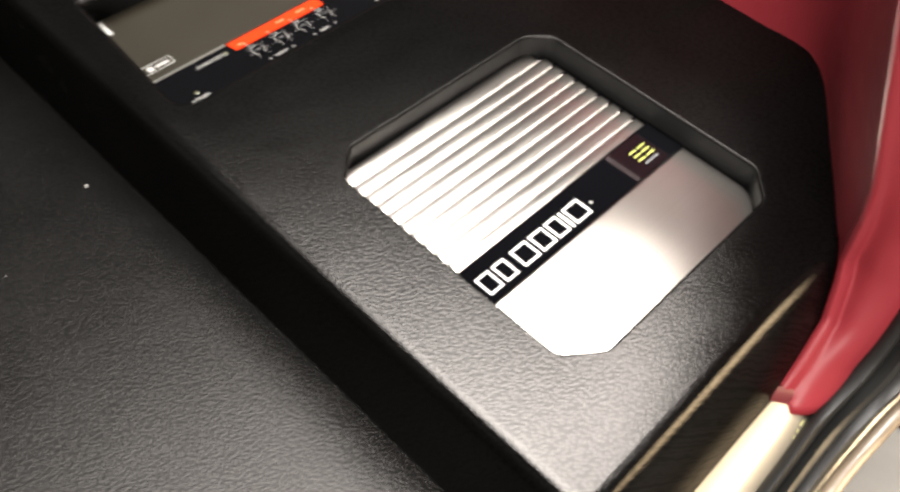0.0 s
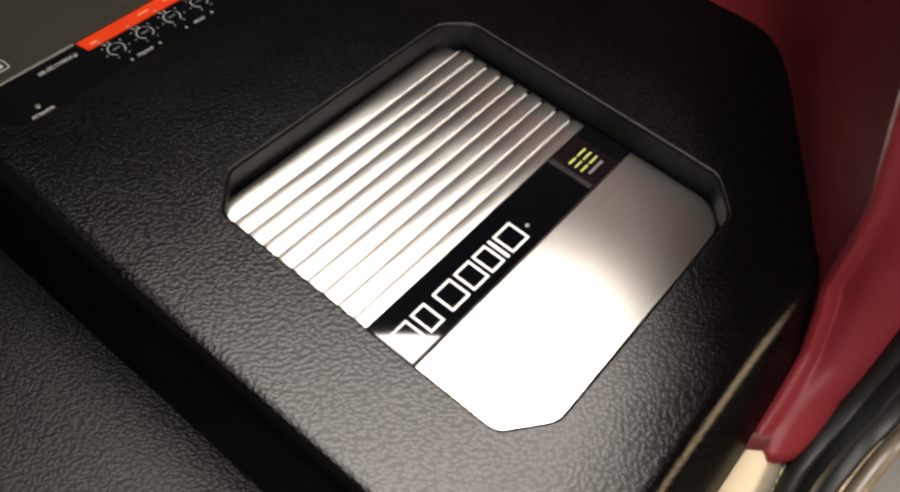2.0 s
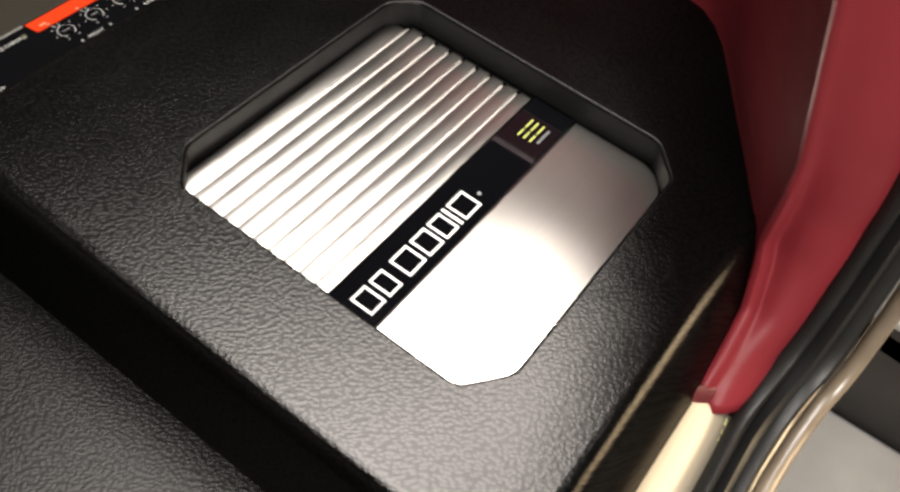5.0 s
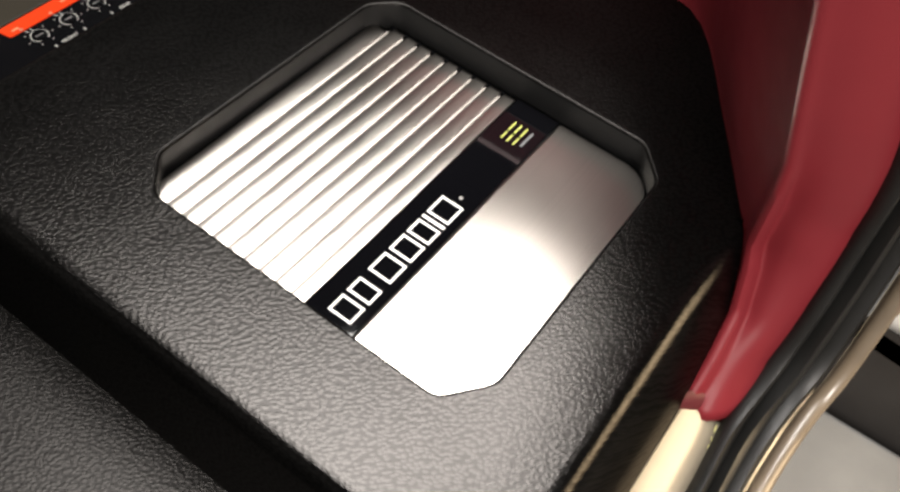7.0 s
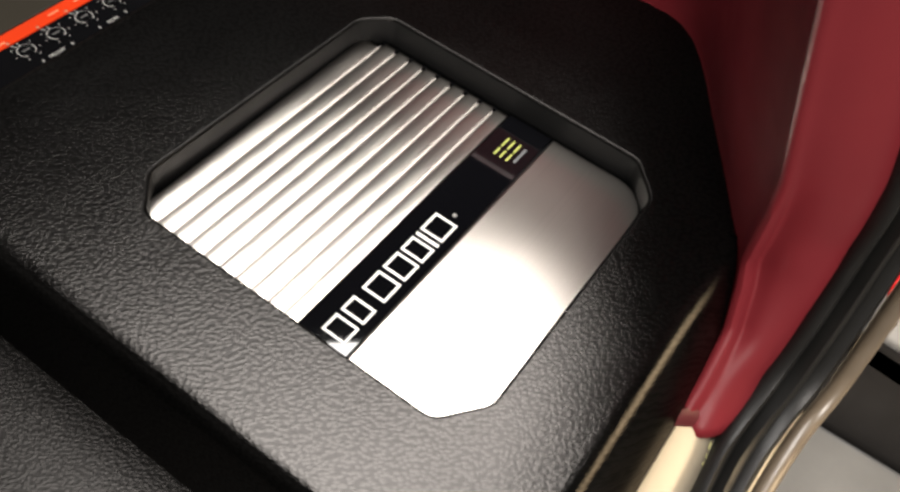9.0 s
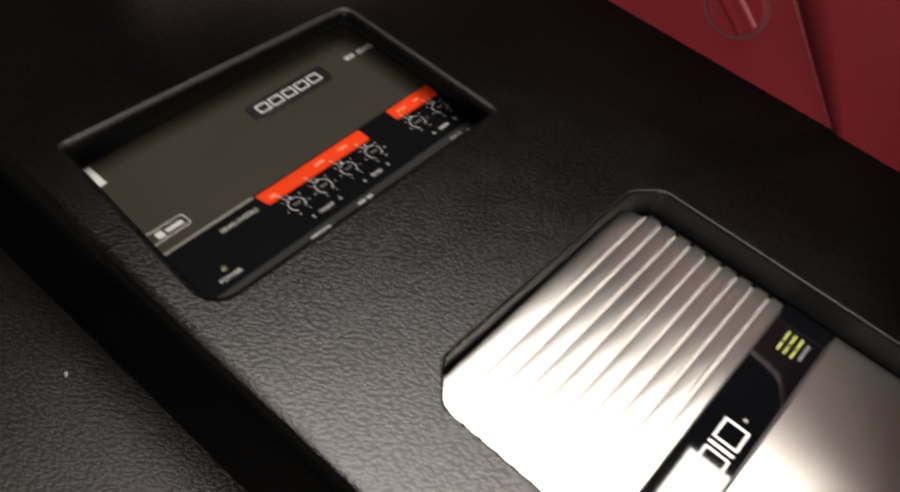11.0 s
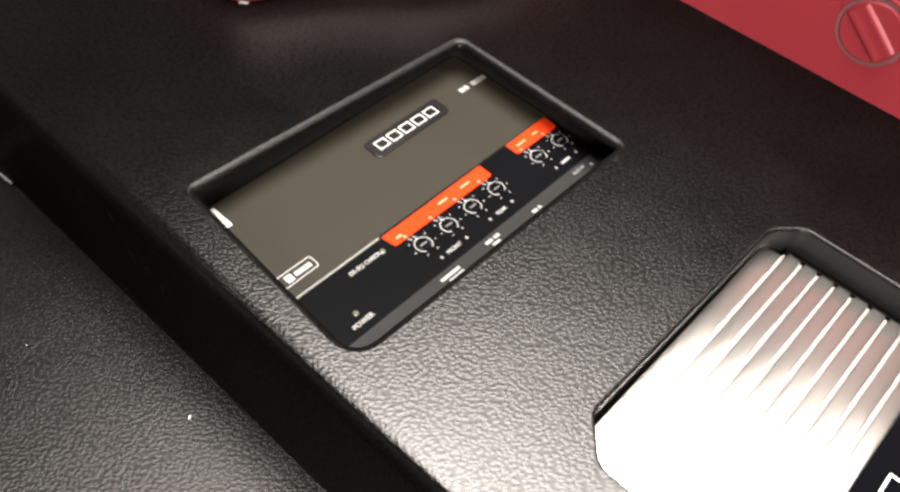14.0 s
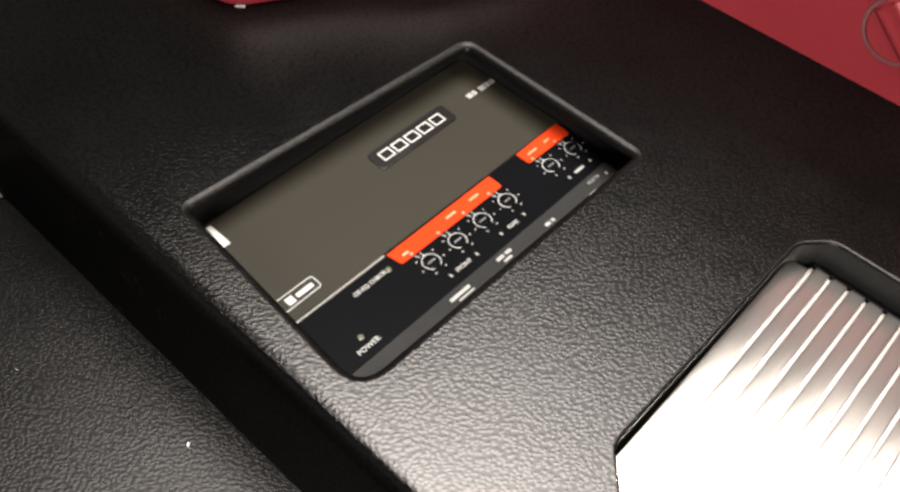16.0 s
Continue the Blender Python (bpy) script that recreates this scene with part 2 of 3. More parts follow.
def smooth_path(points, n):
    """n points along a soft curve through the given ones (Catmull-Rom)."""
    pts = [Vector(p) for p in points]
    pts = [2 * pts[0] - pts[1], *pts, 2 * pts[-1] - pts[-2]]
    out = []
    for k in range(n):
        s = k / (n - 1) * (len(pts) - 3)
        i = min(int(s), len(pts) - 4)
        w = s - i
        a, b, c, d = pts[i:i + 4]
        out.append(0.5 * ((2 * b) + (c - a) * w + (2 * a - 5 * b + 4 * c - d) * w * w + (3 * b - a - 3 * c + d) * w ** 3))
    return out


def tube(points, section, n=60):
    """Sweeps a closed section (across, up) along a path."""
    path = smooth_path(points, n)
    bm, loops = bmesh.new(), []
    for k, p in enumerate(path):
        ahead = (path[min(k + 1, n - 1)] - path[max(k - 1, 0)]).normalized()
        side = ahead.cross(Vector((0.35, 0.55, 0.76))).normalized()
        up = side.cross(ahead)
        loops.append([p + side * a + up * b for a, b in section])
    skin(bm, loops, caps=(True, True))
    return bm


def lettering(text, height, x, y, z, mat, parent, name="lettering", align="CENTER"):
    curve = bpy.data.curves.new("text", "FONT")
    curve.body, curve.size, curve.align_x, curve.align_y, curve.extrude = text, height * 1.4, align, "CENTER", 0.00006
    holder = bpy.data.objects.new("text", curve)
    scene.collection.objects.link(holder)
    mesh = bpy.data.meshes.new_from_object(holder.evaluated_get(bpy.context.evaluated_depsgraph_get()))
    bpy.data.objects.remove(holder)
    ob = new(name, mesh)
    mesh.materials.clear()
    mesh.materials.append(mat)
    ob.location, ob.parent = (x, y, z), parent
    return ob


# ---- the workshop floor, the car's floor, and unseen walls and ceiling that shape the light ----
def structure(name, bm, mat, label, smooth=40):
    return tagged(part(name, bm, mat, None, "", smooth), label, name.split("_")[0], kind="structure")


structure("ground", box(-8, -8, -0.62, 8, 8, -0.55), CONCRETE, "grey concrete workshop floor outside the car")
structure("floor", box(-1.3, -0.16, -0.17, 0.9, 1.4, -0.14), CARPET, "dark carpeted floor pan of the car")
# walls and ceiling out of view, added to steer reflections and background light
structure("wall_front", box(-1.34, -0.16, -0.17, -1.3, 1.4, 0.25), UNSEEN_WALL, "unseen low dark wall closing the car's end")
bm = bmesh.new()
cut_wall_line = [(-1.34, -0.17), (0.9, -0.17), (0.9, 1.05), (0.34, 1.05), (0.30, 0.45), (-1.34, 0.45)]
skin(bm, [[(x, y, z) for x, z in cut_wall_line] for y in (1.40, 1.44)], caps=(True, True))
structure("wall_far", bm, UNSEEN_WALL, "unseen dark far wall, cut low to let light in")
structure("wall_back", box(0.86, -0.10, -0.17, 0.9, 0.45, 1.05), UNSEEN_WALL, "unseen dark wall added to darken reflections")
structure("wall_rear", box(0.86, 0.45, -0.17, 0.9, 1.4, 1.05), UNSEEN_WALL, "unseen dark rear wall added to darken reflections")
structure("ceiling", box(-8.0, -8.0, 6.20, 8.0, 8.0, 6.30), CEILING, "unseen dark ceiling added to block background light")

# sill and rocker, one section drawn along the door opening
bm = bmesh.new()
SECTION = [(-0.150, -0.30), (-0.150, -0.118), (-0.158, -0.084), (-0.1625, -0.0795), (-0.172, -0.0835), (-0.1860, -0.0940),
           (-0.190, -0.100), (-0.214, -0.106), (-0.222, -0.114), (-0.226, -0.130), (-0.226, -0.30)]
skin(bm, [[(x, y, z) for y, z in SECTION] for x in (-1.3, -0.6, -0.2, 0.0, 0.06, 0.30)], caps=(True, True))
structure("trim_sill", bm, CREAM, "cream painted door sill of the car")

# door seal: a ribbed rubber band that follows the door opening
INNER = [(-0.9, -0.190, -0.097), (-0.4, -0.189, -0.096), (-0.10, -0.188, -0.096), (-0.011, -0.187, -0.095), (0.040, -0.1845, -0.090), (0.076, -0.185, -0.064),
         (0.090, -0.184, -0.018), (0.095, -0.180, 0.030), (0.083, -0.174, 0.080), (0.072, -0.164, 0.122), (0.050, -0.148, 0.20), (0.010, -0.120, 0.32), (-0.06, -0.09, 0.50)]
OUTER = [(-0.9, -0.216, -0.099), (-0.4, -0.215, -0.098), (-0.10, -0.214, -0.097), (0.009, -0.2122, -0.095), (0.062, -0.2144, -0.086), (0.090, -0.217, -0.062),
         (0.103, -0.212, -0.002), (0.106, -0.207, 0.042), (0.098, -0.199, 0.090), (0.088, -0.190, 0.135), (0.066, -0.174, 0.21), (0.028, -0.148, 0.33), (-0.04, -0.11, 0.51)]
RIBS = [(0.0, -0.004), (0.02, 0.004), (0.10, 0.0085), (0.22, 0.0095), (0.31, 0.0060), (0.36, 0.0020), (0.42, 0.0050), (0.52, 0.0078),
        (0.62, 0.0060), (0.68, 0.0022), (0.76, 0.0040), (0.88, 0.0045), (0.97, 0.0015), (1.0, -0.004)]
bm, loops = bmesh.new(), []
a_path, b_path = smooth_path(INNER, 110), smooth_path(OUTER, 110)
for k in range(110):
    ahead = (a_path[min(k + 1, 109)] - a_path[max(k - 1, 0)]).normalized()
    out = ahead.cross(b_path[k] - a_path[k]).normalized()
    out = out if out.z - out.x > 0 else -out
    loops.append([a_path[k].lerp(b_path[k], u) + out * h for u, h in RIBS] + [b_path[k] - out * 0.012, a_path[k] - out * 0.012])
skin(bm, loops, caps=(True, True))
structure("trim_door_seal", bm, RUBBER, "ribbed black rubber door seal along the door opening", 50)

# painted lip outside the seal, its cream darkened in colour for shade
lip = [Vector(p) + Vector((0.004, -0.007, -0.004)) for p in OUTER]
structure("trim_door_lip", tube(lip, [(0.00535 * math.cos(a * 0.3927), 0.00535 * math.sin(a * 0.3927)) for a in range(16)], 140), LIP, "painted lip of the door opening, shade put into its colour", 70)


# ---- red trim: the pillar at the corner, drawn in level sections ----
def crease(z):
    keys = [(-0.11, 0.012, -0.163), (-0.079, 0.0290, -0.1622), (-0.06, 0.0470, -0.1612), (-0.04, 0.0655, -0.1585), (-0.013, 0.0745, -0.1510), (0.0, 0.0785, -0.1460),
            (0.04, 0.0732, -0.1435), (0.07, 0.0640, -0.1405), (0.14, 0.0390, -0.1265), (0.25, 0.0020, -0.1050), (0.36, -0.035, -0.085), (0.5, -0.09, -0.06)]
    return [float(np.interp(z, [k[0] for k in keys], [k[n] for k in keys])) for n in (1, 2)]


def seal_edge(z):
    zs = [p[2] for p in INNER[3:]]
    return [float(np.interp(z, zs, [p[n] for p in INNER[3:]])) for n in (0, 1)]


def pillar_section(z):
    """The trim's outline at one height, from the side panel round the crease to the door seal."""
    ex, ey = crease(z)
    sx, sy = seal_edge(z)
    over = max(0.0, z)
    sharp = min(1.0, max(0.0, (z - 0.02) / 0.06))
    pts = [(0.2335, min(0.17, 0.050 + 0.87 * z)), (0.2325, 0.010), (0.2262 - 0.10 * over, -0.045 + 0.09 * over), (0.152 - 0.17 * over, -0.0985 + 0.17 * over), (ex * 0.7 + 0.3 * (0.152 - 0.13 * over), ey * 0.7 + 0.3 * (-0.0985 + 0.13 * over))]
    pts += [(ex + 0.004 + 0.004 * (1 - sharp), ey + 0.0020 + 0.002 * (1 - sharp)), (ex, ey), (ex + 0.003 + 0.004 * (1 - sharp), ey - 0.005)]
    pts += [(ex * 0.5 + sx * 0.5 - 0.003, ey * 0.5 + sy * 0.5 - 0.0015), (sx - 0.001, sy), (sx + 0.03, sy - 0.012)]
    return smooth_path([(*p, 0.0) for p in pts], 44)


# shaped to fit the camera's view: lower over the rack for lamplight, higher doorside
bm, loops = bmesh.new(), []
for k in range(40):
    z = -0.087 + 0.270 * (k / 39) ** 1.1
    loop = []
    for n in range(44):
        rise = max(0.0, z - 0.08) / 0.103 * 0.045 * min(1.0, max(0.0, (n - 16) / 9))
        p = pillar_section(z + rise)[n]
        loop.append((p.x, p.y, z + rise))
    loops.append(loop)
skin(bm, loops, closed=False)
pillar = tagged(part("pillar_trim", bm, RED, None, "", 60), "glossy dark red moulded plastic trim on the door pillar", "car trim")
pillar.modifiers.new("thick", "SOLIDIFY").thickness = 0.0025

# foot of the pillar trim: a folded end over the sill, its shade in the colour
bm, loops = bmesh.new(), []
foot_a, foot_b = Vector((0.0205, -0.1585, -0.0775)), Vector((0.0470, -0.1835, -0.0960))
foot_up, foot_out = Vector((0.69, 0.04, 0.73)), Vector((-0.58, -0.48, 0.62))
for k in range(13):
    v = k / 12
    row = []
    for i in range(17):
        u = i / 16
        tall = 0.0035 + 0.0115 * math.sin(math.pi * (0.12 + 0.80 * u)) ** 0.8
        dip = 0.0016 * math.sin(math.pi * u)
        row.append(foot_a.lerp(foot_b, u) + foot_up * (tall * v - dip * (1 - v)) + foot_out * (0.0042 * math.sin(math.pi * (0.10 + 0.82 * v)) ** 0.7 * (0.55 + 0.45 * math.sin(math.pi * u)) - 0.001))
    loops.append(row)
skin(bm, loops, closed=False)
foot = part("foot", bm, RED_SHADED, pillar, "folded foot of the trim, shade put into its colour", 60)
foot.modifiers.new("thick", "SOLIDIFY").thickness = 0.002


def wall_slab(outline, x0=0.2335, depth=0.02, edge=0.0022):
    """A trim panel that stands on edge: an outline in y and z, with a rounded front edge."""
    bm = bmesh.new()
    rows = [(x0 + depth, 0.0), (x0 + edge, 0.0), (x0 + edge * 0.3, -edge * 0.35), (x0, -edge)]
    skin(bm, [[(x, y, z) for y, z in offset(outline, d)] for x, d in rows], caps=(True, True))
    return bm


side = thing("side_trim", "dark red hard plastic side trim with a round cap", "car trim", at=(0.2335, 0.16, -0.05))


def under(name, bm, mat, parent, label="", smooth=12):
    bmesh.ops.translate(bm, verts=bm.verts, vec=-parent.location)
    return part(name, bm, mat, parent, label, smooth)


under("panel", wall_slab([(0.0505 - 0.044, -0.05), (0.278 - 0.085, -0.05), (0.278, 0.0), (0.278 + 0.22, 0.130), (0.0525 + 0.113, 0.130)]), RED, side)
under("panel", wall_slab([(0.280 - 0.085, -0.05), (0.50, -0.05), (0.66, 0.130), (0.281 + 0.22, 0.130), (0.281, 0.0)], 0.2325), RED, side)


def round_cap(parent):
    """A round screw cap: a ring coloured as the shade of its gap, a dished disc and a raised grip bar."""
    c = Vector((0.2335, 0.1415, 0.043))

    def ring(r, x, n=36):
        return [(c.x + x, c.y + r * math.cos(2 * math.pi * k / n), c.z + r * math.sin(2 * math.pi * k / n)) for k in range(n)]
    bm = bmesh.new()
    # slightly raised ring, dark colour painted for the shade of a gap
    skin(bm, [ring(0.0226, 0.001), ring(0.0224, -0.0003), ring(0.0198, -0.0003), ring(0.0196, 0.001)])
    under("gap_ring", bm, GAP_SHADE, parent, "dark ring round the cap, coloured as a gap's shade")
    bm, loops = bmesh.new(), []
    for r, x in ((0.0226, 0.0005), (0.0230, -0.0010), (0.0240, -0.0013), (0.0252, -0.0008), (0.0258, 0.0005)):
        loops.append([(c.x + x, c.y + r * math.cos(a), c.z + r * math.sin(a)) for a in (radians(20 + 9.5 * k) for k in range(13))])
    skin(bm, loops, closed=False)
    under("finger_lip", bm, RED, parent, "raised lip beside the cap").parent = parent
    bm = bmesh.new()
    skin(bm, [ring(0.0200, 0.003), ring(0.0199, -0.0006), ring(0.0194, -0.0012), ring(0.0186, -0.0014), ring(0.008, -0.0011)], caps=(True, True))
    cap = under("cap", bm, RED, parent, "round red screw cap")
    bm = bmesh.new()
    u, v = Vector((0, 0.78, 0.62)), Vector((0, -0.62, 0.78))
    loops = []
    for w, x in ((0.0082, -0.0010), (0.0066, -0.0024), (0.0052, -0.0030), (0.0030, -0.0026), (0.0012, -0.0025)):
        reach = (0.0192 ** 2 - w * w) ** 0.5 - 0.0006 - (-x - 0.001) * 0.3
        loops.append([c + u * a * reach + v * b * w + Vector((x, 0, 0)) for a, b in ((-1, -1), (-0.5, -1), (0.5, -1), (1, -1), (1, 1), (0.5, 1), (-0.5, 1), (-1, 1))])
    skin(bm, loops, caps=(True, True))
    under("grip_bar", bm, RED, parent, "raised grip across the cap", 50).parent = cap
    return cap


round_cap(side)

# far trim: a rounded red moulding that stands on the leather and leans back
BASE = [(-0.004, 0.60), (-0.002, 0.52), (0.000, 0.480), (0.006, 0.461), (0.030, 0.4475), (0.062, 0.430), (0.088, 0.407), (0.112, 0.388), (0.165, 0.3635), (0.204, 0.352), (0.236, 0.336)]
bm, loops = bmesh.new(), []
base = [p.to_2d() for p in smooth_path([(*p, 0.0) for p in BASE], 60)]
for z, back in ((-0.004, 0.004), (0.0, 0.0015), (0.003, -0.0015), (0.008, -0.0035), (0.015, -0.0035), (0.024, -0.001), (0.036, 0.005), (0.052, 0.016), (0.066, 0.034), (0.074, 0.060), (0.076, 0.11)):
    loop = []
    for k, p in enumerate(base):
        along = (base[min(k + 1, 59)] - base[max(k - 1, 0)]).normalized()
        q = p + Vector((-along.y, along.x)) * back
        loop.append((q.x, q.y, z))
    loops.append(loop)
skin(bm, loops, closed=False)
far_trim = tagged(part("wheel_arch_trim", bm, RED, None, "", 60), "glossy red curved plastic moulding standing on the leather", "car trim")
far_trim.modifiers.new("thick", "SOLIDIFY").thickness = -0.003

# ---- the lower leather board ----
low = rounded([(-0.90, -0.150), (-0.10, -0.150), (-0.10, 0.500), (-0.1500, 0.520), (-0.1530, 0.545), (-0.168, 0.560), (-0.20, 0.568), (-0.90, 0.572)], 0.006, 3)
bm = bmesh.new()
skin(bm, [lift(low, -0.138), lift(low, -0.116), lift(offset(low, -0.0012), -0.1118), lift(offset(low, -0.0040), -0.1088), lift(offset(low, -0.0080), -0.108)], caps=(True, True))
low_board = tagged(part("lower_board", bm, LEATHER_LOW, None, "", 30), "low board upholstered in black pebbled leather", "upholstered board")
low_board.modifiers.new("normals", "WEIGHTED_NORMAL").keep_sharp = True
# paler tube added to draw the highlight on the board's end edge
edge_path = [(-0.60, 0.5690, -0.1095), (-0.30, 0.5675, -0.1092), (-0.20, 0.5650, -0.1090), (-0.170, 0.5580, -0.1090), (-0.1560, 0.5440, -0.1092), (-0.1530, 0.5240, -0.1100)]
part("edge_highlight", tube(edge_path, [(0.0011 * math.cos(a * 0.7854), 0.0011 * math.sin(a * 0.7854)) for a in range(8)], 50), EDGE_HIGHLIGHT, low_board, "thin grey tube for the highlight along the board's end", 60)


# ---- the amplifier rack: a raised leather-covered board with two wells ----
OUTLINE = [(-0.1525, -0.143), (-0.02, -0.1419), (0.028, -0.1415), (0.060, -0.1425), (0.084, -0.1425), (0.102, -0.138), (0.158, -0.106), (0.212, -0.066), (0.240, -0.036),
           (0.243, 0.02), (0.243, 0.62), (-0.1525, 0.62)]
OUTLINE = rounded(OUTLINE, [0.010, 0, 0.012, 0.011, 0.010, 0.011, 0.02, 0.02, 0.01, 0.01, 0, 0], 6)
OCTAGON = [(-0.0918, -0.0715), (-0.0705, -0.0882), (0.0830, -0.0880), (0.1030, -0.0695), (0.1030, 0.0985), (0.0880, 0.1120), (-0.0725, 0.1140), (-0.0918, 0.0965)]
WELL_J = rounded(OCTAGON, 0.0045, 3)
WELL_J_LOW = rounded([(x * 1.012 + 0.0004, y * 1.02) for x, y in OCTAGON], 0.0045, 3)
QUAD_H = [(-0.1300, 0.2105), (0.0805, 0.2085), (0.0825, 0.3375), (-0.1200, 0.3455)]
WELL_H = rounded(QUAD_H, [0.016, 0.004, 0.006, 0.004], 5)
WELL_H_LOW = rounded([(-0.1335, 0.2060), (0.0938, 0.2060), (0.0938, 0.3502), (-0.1225, 0.3503)], [0.016, 0.004, 0.006, 0.004], 5)


def rack_meshes():
    bm, linings, rolls = bmesh.new(), [], []

    def flare(poly, z, d):
        return [(x, y - d * float(np.interp(x, (0.072, 0.10, 0.15), (1.0, 0.5, 0.0))) * (y < -0.09), z) for x, y in poly]
    rim = skin(bm, [flare(OUTLINE, -0.108, 0.0215), flare(OUTLINE, -0.078, 0.0200), flare(OUTLINE, -0.040, 0.0125), flare(OUTLINE, -0.0120, 0.0025), lift(offset(OUTLINE, -0.0007), -0.0066),
                    lift(offset(OUTLINE, -0.0026), -0.0028), lift(offset(OUTLINE, -0.0058), -0.0008), lift(offset(OUTLINE, -0.0105), 0.0)])[-1]
    edges = [bm.edges.get((rim[k], rim[k - 1])) for k in range(len(rim))]
    for well, lower in ((WELL_J, WELL_J_LOW), (WELL_H, WELL_H_LOW)):
        half = [((a + c) / 2, (b + d) / 2) for (a, b), (c, d) in zip(well, lower)]
        w, q = (0.0017, 0.0) if well is WELL_J else (0.0046, -0.0010)
        rim = [lift(offset(well, q + w), 0.0), lift(offset(well, q + w * 0.72), -w * 0.04), lift(offset(well, q + w * 0.45), -w * 0.15), lift(offset(well, q + w * 0.22), -w * 0.34),
               lift(offset(well, q + w * 0.06), -w * 0.62), lift(offset(well, q), -w)]
        ring = [bm.verts.new(p) for p in rim[0]]
        edges += [bm.edges.new((ring[k], ring[k - 1])) for k in range(len(ring))]
        rolled = bmesh.new()
        skin(rolled, rim)
        rolls.append(rolled)
        lining = bmesh.new()
        skin(lining, [rim[-1], lift(half, -0.0125), lift(lower, -0.024), lift(lower, -0.072)], caps=(False, True))
        linings.append(lining)
    bmesh.ops.triangle_fill(bm, edges=edges, use_beauty=True, use_dissolve=False)
    return bm, linings, rolls


rack = thing("amplifier_rack", "raised board wrapped in black pebbled leather with two amplifier wells", "amplifier rack", at=(0.0, 0.0, -0.108))
cover_bm, lining_bms, roll_bms = rack_meshes()
cover = under("cover", cover_bm, LEATHER, rack, "black pebbled leather cover", 35)
cover.modifiers.new("normals", "WEIGHTED_NORMAL").keep_sharp = True
for roll_bm in roll_bms:
    roll = under("rolled_edge", roll_bm, LEATHER_EDGE, rack, "rolled matt leather edge of the amplifier well", 60)
    if roll.data.polygons[0].normal.z < 0:
        roll.data.flip_normals()
for lining_bm in lining_bms:
    lining = under("well_lining", lining_bm, LINING, rack, "matt black lining of the amplifier well", 50)
    lining.data.flip_normals()
    lining.modifiers.new("normals", "WEIGHTED_NORMAL").keep_sharp = True


def frame_bar(x0, y0, x1, y1, width, z):
    """A printed square-cornered frame."""
    outer = rect(x0, y0, x1, y1)
    bm = bmesh.new()
    skin(bm, [lift(outer, z), lift(outer, z + 0.0002), lift(offset(outer, -width), z + 0.0002), lift(offset(outer, -width), z)])
    return bm


def rails(x0, x1, ys, width, z):
    """Level printed bars, one above the other."""
    bm = bmesh.new()
    for y in ys:
        poly = rect(x0, y, x1, y + width, width * 0.3, 2)
        skin(bm, [lift(poly, z), lift(poly, z + 0.00025)], caps=(True, True))
    return bm


# ---- the silver amplifier ----
ZJ = -0.0175


